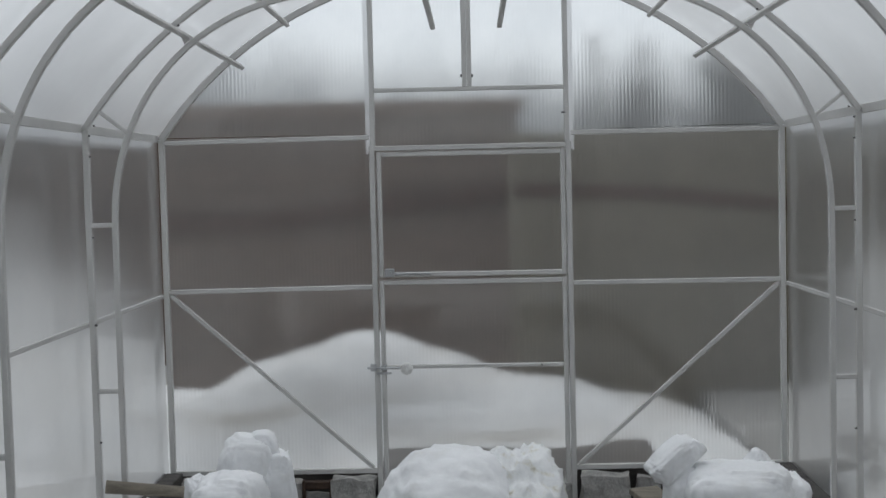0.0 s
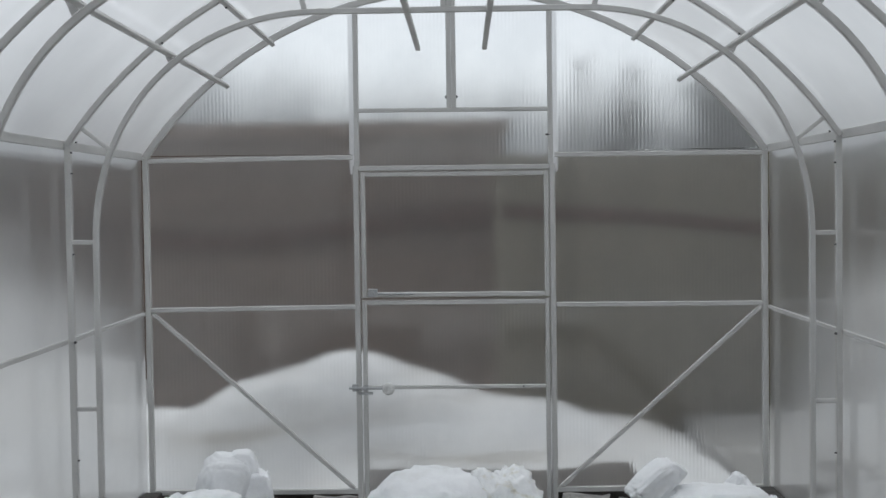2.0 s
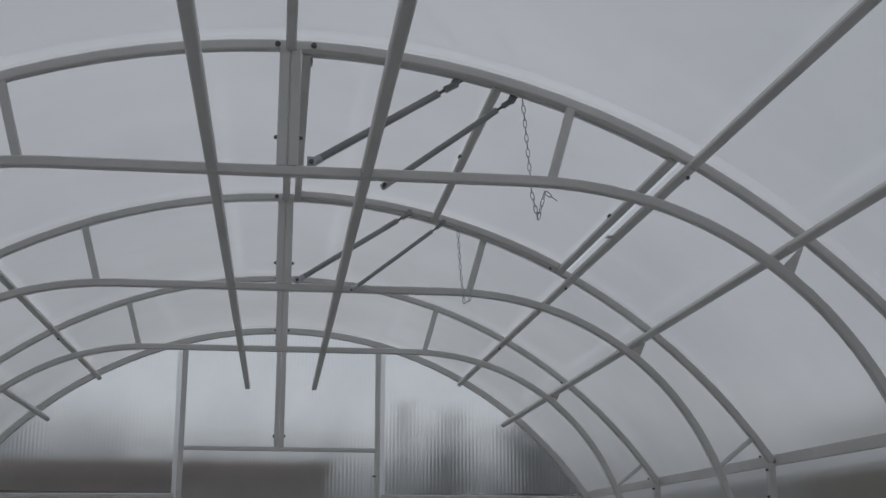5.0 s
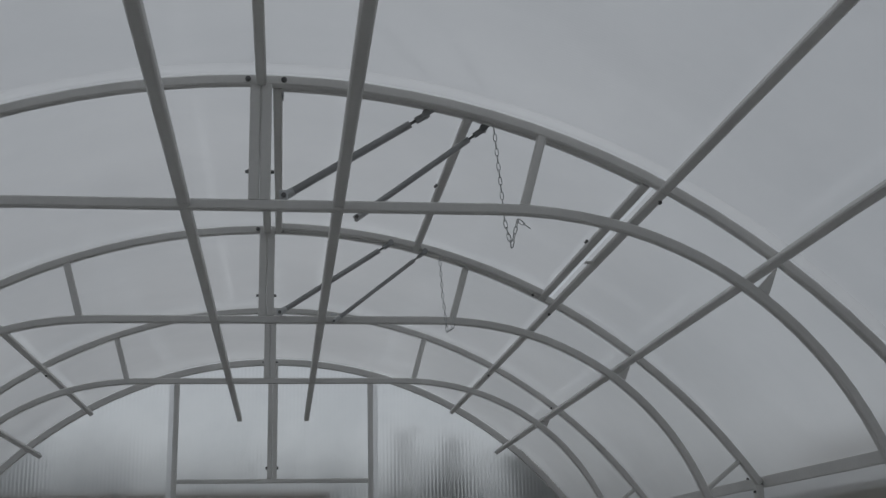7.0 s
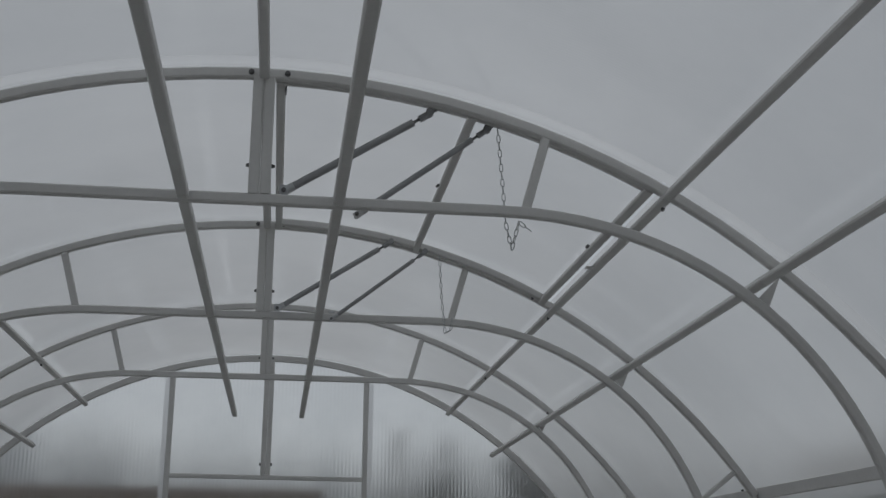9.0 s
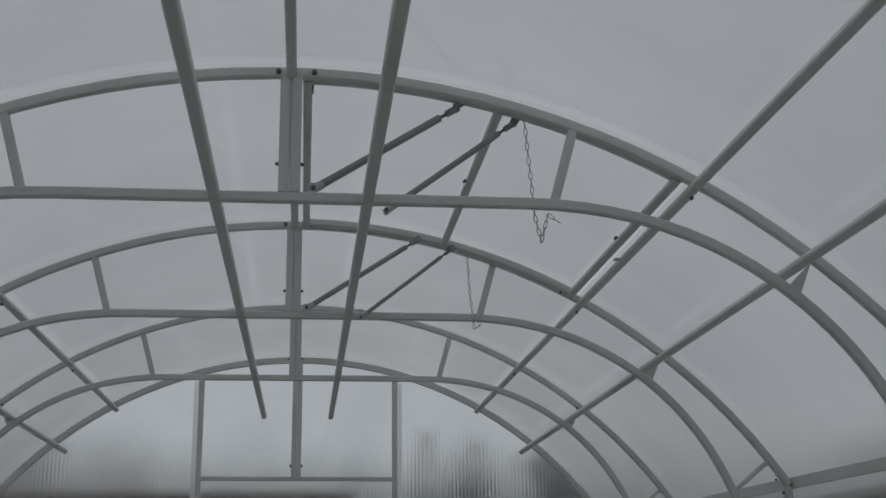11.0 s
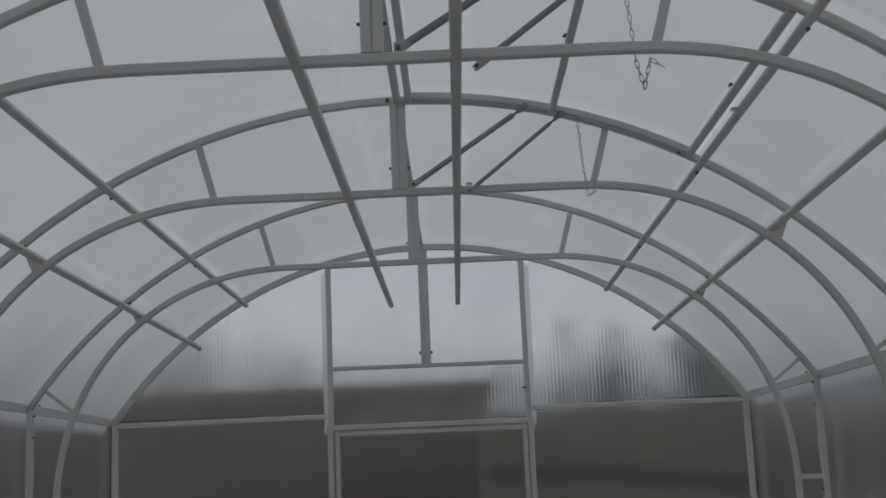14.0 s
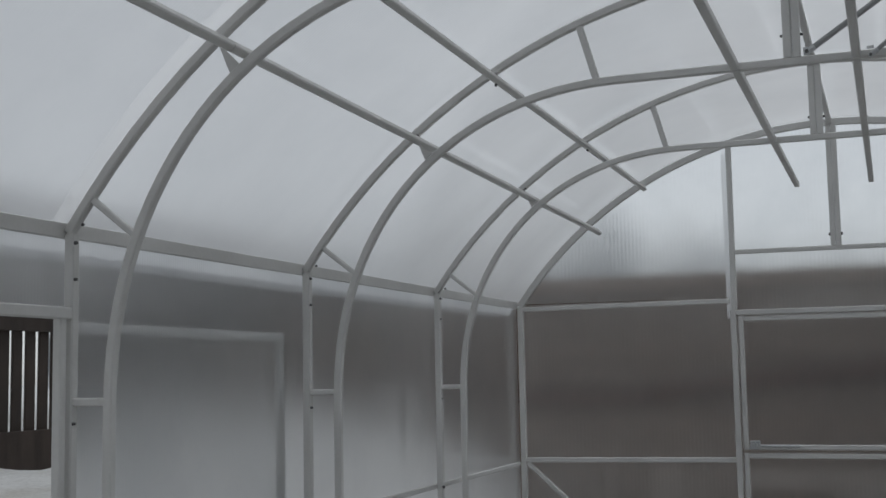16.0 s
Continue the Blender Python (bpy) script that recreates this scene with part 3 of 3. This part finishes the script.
for y in (0.0, BACK):
    foot = thing("foundation", "row of rough concrete blocks under the end wall", "foundation", kind="structure", at=(0, 0, 0))
    for x0, x1, set_back in ((-1.42, -1.21, 0), (-1.19, -1.00, 0.01), (-0.93, -0.845, 0.02), (-0.695, -0.495, 0), (0.500, 0.730, 0), (0.765, 0.880, 0.02), (0.92, 1.12, 0), (1.15, 1.40, 0.01)):
        part("block", rough_block(x0, x1, y - 0.07 + set_back, y + 0.03, -0.42, -0.030 - set_back, x0 * 9), M_CONCRETE, foot)
    # dark backing added for the shadow line under the sill; closes the bright gaps
    for x0, x1 in ((-1.45, -0.485), (0.485, 1.45)):
        part("shadow_backing", box(x0, x1, y + 0.036, y + 0.070, -0.42, -0.015), M_TIMBER, foot)
    if y == 0.0:
        part("block", rough_block(-0.830, -0.710, -0.03, 0.03, -0.42, -0.10, 7), M_CONCRETE, foot)
        for b in ((-0.842, -0.828, -0.30, -0.035), (-0.712, -0.698, -0.30, -0.035), (-0.828, -0.712, -0.075, -0.040)):
            part("rusty_frame", box(b[0], b[1], -0.060, -0.020, b[2], b[3], 0.003), M_RUST, foot)
        part("block", box(-0.46, 0.46, -0.02, 0.12, -0.42, -0.075, 0.015), M_CONCRETE, foot)


def lump(center, radii, seed, rough=0.10, boxy=0.7, turn=(0, 0, 0), sub=5):
    bm = bmesh.new()
    bmesh.ops.create_icosphere(bm, subdivisions=sub, radius=1)
    o = Vector((seed * 3.7, seed * 1.3, seed * 7.1))
    m = pose(*center, *turn)
    for v in bm.verts:
        p = v.co.copy()
        q = Vector([math.copysign(abs(c) ** boxy, c) for c in p])
        f = 1 + rough * (1.5 * noise.noise(p * 1.4 + o) + 0.5 * noise.noise(p * 3.1 + o) + 0.25 * (0.45 - noise.voronoi(p * 2.3 + o)[0][0])
                         + 0.10 * (0.45 - noise.voronoi(p * 6.5 + o)[0][0]) + 0.22 * noise.noise(p * 8 + o) + 0.22 * noise.noise(p * 24 + o) + 0.9 * max(0, noise.noise(p * 12 + o) - 0.22))
        v.co = m @ (Vector((q.x * radii[0], q.y * radii[1], q.z * radii[2])) * f)
    return bm


def heap(label, lumps):
    h = thing("snow_heap", label, "snow", "shovelled snow heaps")
    for i, (c, r, *rest) in enumerate(lumps):
        part("snow_lump", lump(c, r, len(label) + i * 2 + 1, *rest), M_FLECK if "door" in label and i else M_HEAP, h, smooth=True)


heap("rounded heap of white shovelled snow before the door", [
    ((-0.130, -0.55, -0.16), (0.335, 0.32, 0.350), 0.10, 0.8), ((0.185, -0.47, -0.15), (0.210, 0.26, 0.36), 0.17, 0.9), ((0.03, -0.80, -0.28), (0.42, 0.3, 0.22), 0.10, 0.8)])
heap("tall cut blocks of white snow beside the wall", [
    ((-1.045, -0.47, 0.050), (0.120, 0.11, 0.225), 0.08, 0.52, (0, 9, 20)), ((-0.955, -0.43, 0.085), (0.082, 0.09, 0.200), 0.07, 0.52, (0, -3, 8)), ((-0.880, -0.44, 0.02), (0.070, 0.10, 0.180), 0.10, 0.5, (0, -8, 10)),
    ((-1.035, -0.80, -0.03), (0.155, 0.16, 0.225), 0.09, 0.65), ((-1.185, -0.75, 0.05), (0.050, 0.06, 0.115), 0.14), ((-1.20, -1.27, -0.06), (0.25, 0.20, 0.255), 0.08, 0.7)])
heap("broken slabs and lumps of white snow on a board", [
    ((0.865, -0.52, 0.145), (0.125, 0.10, 0.060), 0.12, 0.5, (0, -38, 10)), ((0.90, -0.52, 0.0), (0.085, 0.10, 0.14), 0.12), ((1.13, -0.60, -0.055), (0.245, 0.20, 0.205), 0.10, 0.65),
    ((1.225, -0.50, 0.085), (0.046, 0.06, 0.095), 0.14, 0.75, (0, 14, 30)), ((1.31, -0.56, -0.10), (0.14, 0.18, 0.19), 0.10),
    ((1.14, -1.05, -0.18), (0.24, 0.20, 0.20), 0.10), ((1.30, -1.0, -0.15), (0.12, 0.16, 0.17), 0.12)])
log = part("wooden_post", rod((-1.435, -1.20, 0.236), (-1.145, -1.14, 0.196), 0.026, seg=18, r2=0.021), M_BOARD)
tagged(log, "short weathered round wooden post lying on the snow", "post")
trough = thing("board", "grey weathered board leaning under the snow", "board")
part("plank", sweep([(0.76, -0.28, -0.05), (0.98, -0.95, -0.12)], (0, 0, 1), 0.14, 0.03), M_BOARD, trough)

# dark brown strip of ground along the outside of the end wall
strip = part("ground_strip", box(-0.52, 0.98, 0.12, 1.35, -0.40, -0.110, 0.02), M_DARK_GROUND)
strip2 = part("ground_strip", box(1.50, 2.55, 0.14, 2.84, -0.40, -0.085, 0.03), M_SHADED_MUD)
tagged(strip2, "trampled dirty snow before the low fence, shade included in its grey", "earth", kind="structure")
tagged(strip, "dark strip of ground along the end wall", "earth", kind="structure")

# ---- ground: one snow sheet to the horizon ----


def axis_steps(lo, hi, fine_lo, fine_hi, step, far_n):
    mid = list(np.arange(fine_lo, fine_hi + step / 2, step))
    out = [fine_lo - (fine_lo - lo) * (i / far_n) ** 3 for i in range(far_n, 0, -1)]
    return out + mid + [fine_hi + (hi - fine_hi) * (i / far_n) ** 3 for i in range(1, far_n + 1)]


def smooth01(a, b, v):
    u = min(1, max(0, (v - a) / (b - a)))
    return u * u * (3 - 2 * u)


def bank(x):
    """Crest of the shovelled snow bank behind the end wall."""
    at = (-1.90, -1.63, -1.52, -1.40, -1.12, -0.93, -0.77, -0.53, -0.32, 0.04, 0.56, 1.26, 1.58, 1.90)
    rise = (0.01, 0.01, 0.09, 0.21, 0.26, 0.31, 0.39, 0.39, 0.28, 0.13, -0.01, -0.13, -0.27, -0.38)
    return 0.15 + sum(float(np.interp(x + d, at, rise)) for d in (-0.12, -0.06, 0.0, 0.06, 0.12)) / 5


def ground_z(x, y):
    z, foot = -0.30, 0.95 - 0.65 * smooth01(0.7, 1.3, -x)
    n = 0.05 * noise.noise((x * 0.9, y * 0.9, 3.0)) + 0.03 * noise.noise((x * 3.1, y * 3.1, 8.0))
    out = max(smooth01(HALF + 0.05, HALF + 0.6, abs(x)), smooth01(0.08, 0.5, y), smooth01(-BACK + 0.1, -BACK + 0.6, -y))
    z += out * (0.16 + n)
    z += smooth01(foot, foot + 0.8, y) * (1 - smooth01(1.9, 3.4, y) * 0.65) * (bank(x) + 0.08 + n) if y > 0 else 0
    z += smooth01(2.0, 5.6, -x) * 0.52 + smooth01(2.0, 4.6, x) * 0.35
    z += smooth01(2.25, 2.95, x) * smooth01(-2.5, 2.4, y) * 0.90 + smooth01(2.4, 3.2, -x) * smooth01(2.4, 3.3, y) * 0.62
    z -= smooth01(2.2, 2.9, y) * (1 - smooth01(2.2, 2.7, abs(x))) * (1 - smooth01(7.0, 9.0, y)) * 0.30
    return z


xs, ys = axis_steps(-300, 300, -7, 7, 0.08, 14), axis_steps(-300, 300, -9, 5, 0.10, 14)
gb = bmesh.new()
grid = [[gb.verts.new((x, y, ground_z(x, y))) for x in xs] for y in ys]
for r, q in zip(grid, grid[1:]):
    for i in range(len(xs) - 1):
        gb.faces.new((r[i], r[i + 1], q[i + 1], q[i]))
ground = part("ground", gb, M_SNOW, smooth=True)
tagged(ground, "white snow cover with shovelled banks around the greenhouse", "snow ground", kind="structure")

# ---- outside: shed, fences, trees ----
shed = thing("shed", "low brown stained plank shed behind the snow bank", "shed")
z, i = -0.53, 0
while z < 1.93:
    h = 0.19
    part("plank", box(-5.2, 0.36, 4.0 + 0.006 * (i % 2), 4.2, z + 0.002, z + h - 0.002, 0.004), M_SHED, shed)
    i += 1
    z += h
part("back_wall", box(-5.2, 0.34, 4.2, 6.4, -0.6, 1.93), M_SHED, shed)
part("eave_board", box(-5.4, 0.40, 3.92, 3.96, 1.90, 2.02, 0.005), M_SHED, shed)
part("roof", box(-5.4, 0.40, 3.96, 6.6, 1.95, 2.02, 0.005), M_SHED, shed)
band_x = np.linspace(-5.2, 0.36, 30)
part("band_log", sweep([(float(x), 3.95, float(np.interp(x, (-5.2, -2.4, -1.75, -0.8, 0.05, 0.36), (1.16, 1.12, 1.10, 1.20, 1.28, 1.31)))) for x in band_x], (0, 0, 1), 0.05, 0.13, 0.02), M_BAND, shed, "dark red-brown sagging log")


def fence(name, label, p0, p1, z0, z1, width, gap, material, rails):
    f = thing(name, label, "fence", kind="")
    a, b = Vector(p0), Vector(p1)
    d = (b - a).normalized()
    rot = math.degrees(math.atan2(d.y, d.x))
    proto = part("picket", box(-width / 2, width / 2, -0.011, 0.011, z0, z1, 0.004), material, f)
    proto.matrix_basis = pose(a.x, a.y, 0, 0, 0, rot)
    s = width + gap
    for k in range(1, int((b - a).length / s)):
        p = new("picket", proto.data)
        p.parent = f
        q = a + d * s * k
        p.matrix_basis = pose(q.x, q.y, 0.012 * math.sin(k * 2.3), 0, 0.12 * math.sin(k * 1.7) if gap > 0.01 else 0, rot)
    for zr, hr in rails:
        r = part("rail", box(0, (b - a).length, 0.012, 0.05, zr - hr / 2, zr + hr / 2, 0.004), material, f)
        r.matrix_basis = pose(a.x, a.y, 0, 0, 0, rot)
    return f


fence("picket_fence", "dark brown picket fence with narrow gaps beyond the snow", (-6.0, 7.6), (-6.0, -9.0), 0.20, 2.80, 0.106, 0.044, M_FENCE, ((1.76, 0.14), (0.70, 0.48)))
fence("board_fence", "grey-green board fence along the yard", (5.0, -9.0), (5.0, 5.2), -0.1, 2.55, 0.115, 0.0, M_OLIVE, ((2.1, 0.09), (0.5, 0.09)))
low_fence = fence("low_fence", "low grey-green board fence behind the snow bank", (0.31, 2.85), (5.0, 3.20), -0.6, 1.71, 0.115, 0.0, M_OLIVE, ((1.5, 0.09), (0.3, 0.09)))
band = part("band_rail", sweep([(0.31, 2.825, 1.32), (1.2, 2.89, 1.28), (2.2, 2.965, 1.17), (5.0, 3.175, 1.10)], (0, 0, 1), 0.02, 0.085), M_BAND, low_fence, "dark red-brown rail")
fence("south_fence", "dark board fence across the far side of the yard", (6.0, -13.0), (-6.0, -13.0), -0.1, 2.0, 0.13, 0.01, M_FENCE, ((1.6, 0.09), (0.4, 0.09)))


def tree(x, y, height, spread, seed, limb_count):
    """A winter tree: tapered trunk, forking limbs and a dense uneven crown of fine twigs."""
    rng = random.Random(seed)
    t = thing("tree", "bare dark grey winter tree with dense fine twigs", "tree", "bare trees", at=(x, y, 0))
    part("trunk", rod((0, 0, -0.2), (0.03, 0, height * 0.5), 0.055, seg=10, r2=0.03), M_BARK, t)
    limbs, twigs = bmesh.new(), []
    for k in range(limb_count):
        a, z0 = rng.uniform(0, 6.28), height * rng.uniform(0.22, 0.5)
        p = Vector((0.02, 0, z0))
        d = Vector((math.cos(a), math.sin(a), rng.uniform(0.2, 1.8))).normalized()
        reach = spread * rng.uniform(0.7, 1.1)
        for j in range(4):
            q = p + Vector((d.x * reach * 0.28, d.y * reach * 0.28, d.z * height * 0.15))
            rod(p, q, 0.018 / (j + 1), limbs, 5, 0.018 / (j + 2))
            for m in range(34):
                e = (d * 0.6 + Vector((rng.uniform(-1, 1), rng.uniform(-1, 1), rng.uniform(-0.6, 0.9)))).normalized()
                s0 = p.lerp(q, rng.random())
                twigs.append((s0, s0 + e * spread * rng.uniform(0.10, 0.32)))
            p, d = q, (d + Vector((rng.uniform(-0.5, 0.5), rng.uniform(-0.5, 0.5), rng.uniform(-0.3, 0.3)))).normalized()
    part("limbs", limbs, M_BARK, t)
    verts, faces = [], []
    for a, b in twigs:
        for o in (Vector((0.006, 0, 0)), Vector((0, 0.006, 0))):
            i = len(verts)
            verts += [a - o, a + o, b + o * 0.4, b - o * 0.4]
            faces.append((i, i + 1, i + 2, i + 3))
    me = bpy.data.meshes.new("crown")
    me.from_pydata([tuple(v) for v in verts], [], faces)
    me.materials.append(M_BARK)
    cr = new("crown", me)
    cr.parent = t


def far_woods():
    """Distant thicket, haze painted into its pale colour: slim leaning stems, thinning out upwards, taller towards both
    sides.
    """
    rng = random.Random(12)
    verts, faces = [], []
    for k in range(9000):
        x, y = rng.uniform(-40, 40), rng.uniform(44, 62)
        # stem heights also grade the low sky darker, most towards the corners
        top = float(np.interp(x, (-40, -14, -8, -4, 6, 12, 40), (13.0, 10.8, 8.0, 6.9, 6.9, 8.2, 10.5)))
        h = 2.6 + (top - 2.6) * rng.random() ** 1.5
        w, lean = rng.uniform(0.02, 0.06), rng.uniform(-0.5, 0.5)
        for o in (Vector((w, 0, 0)), Vector((0, w, 0))):
            i, a, b = len(verts), Vector((x, y, -0.3)), Vector((x + lean, y, h))
            verts += [a - o, a + o, b + o * 0.2, b - o * 0.2]
            faces.append((i, i + 1, i + 2, i + 3))
    me = bpy.data.meshes.new("woods")
    me.from_pydata([tuple(v) for v in verts], [], faces)
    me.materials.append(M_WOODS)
    tagged(new("woods", me), "distant thicket beyond the shed, paled by haze in its colour", "woods", kind="stuff")


far_woods()
tree(1.28, 7.5, 2.80, 1.00, 3, 13)
tree(2.85, 7.8, 2.75, 0.85, 4, 60)
tree(4.10, 8.6, 2.7, 0.9, 5, 26)
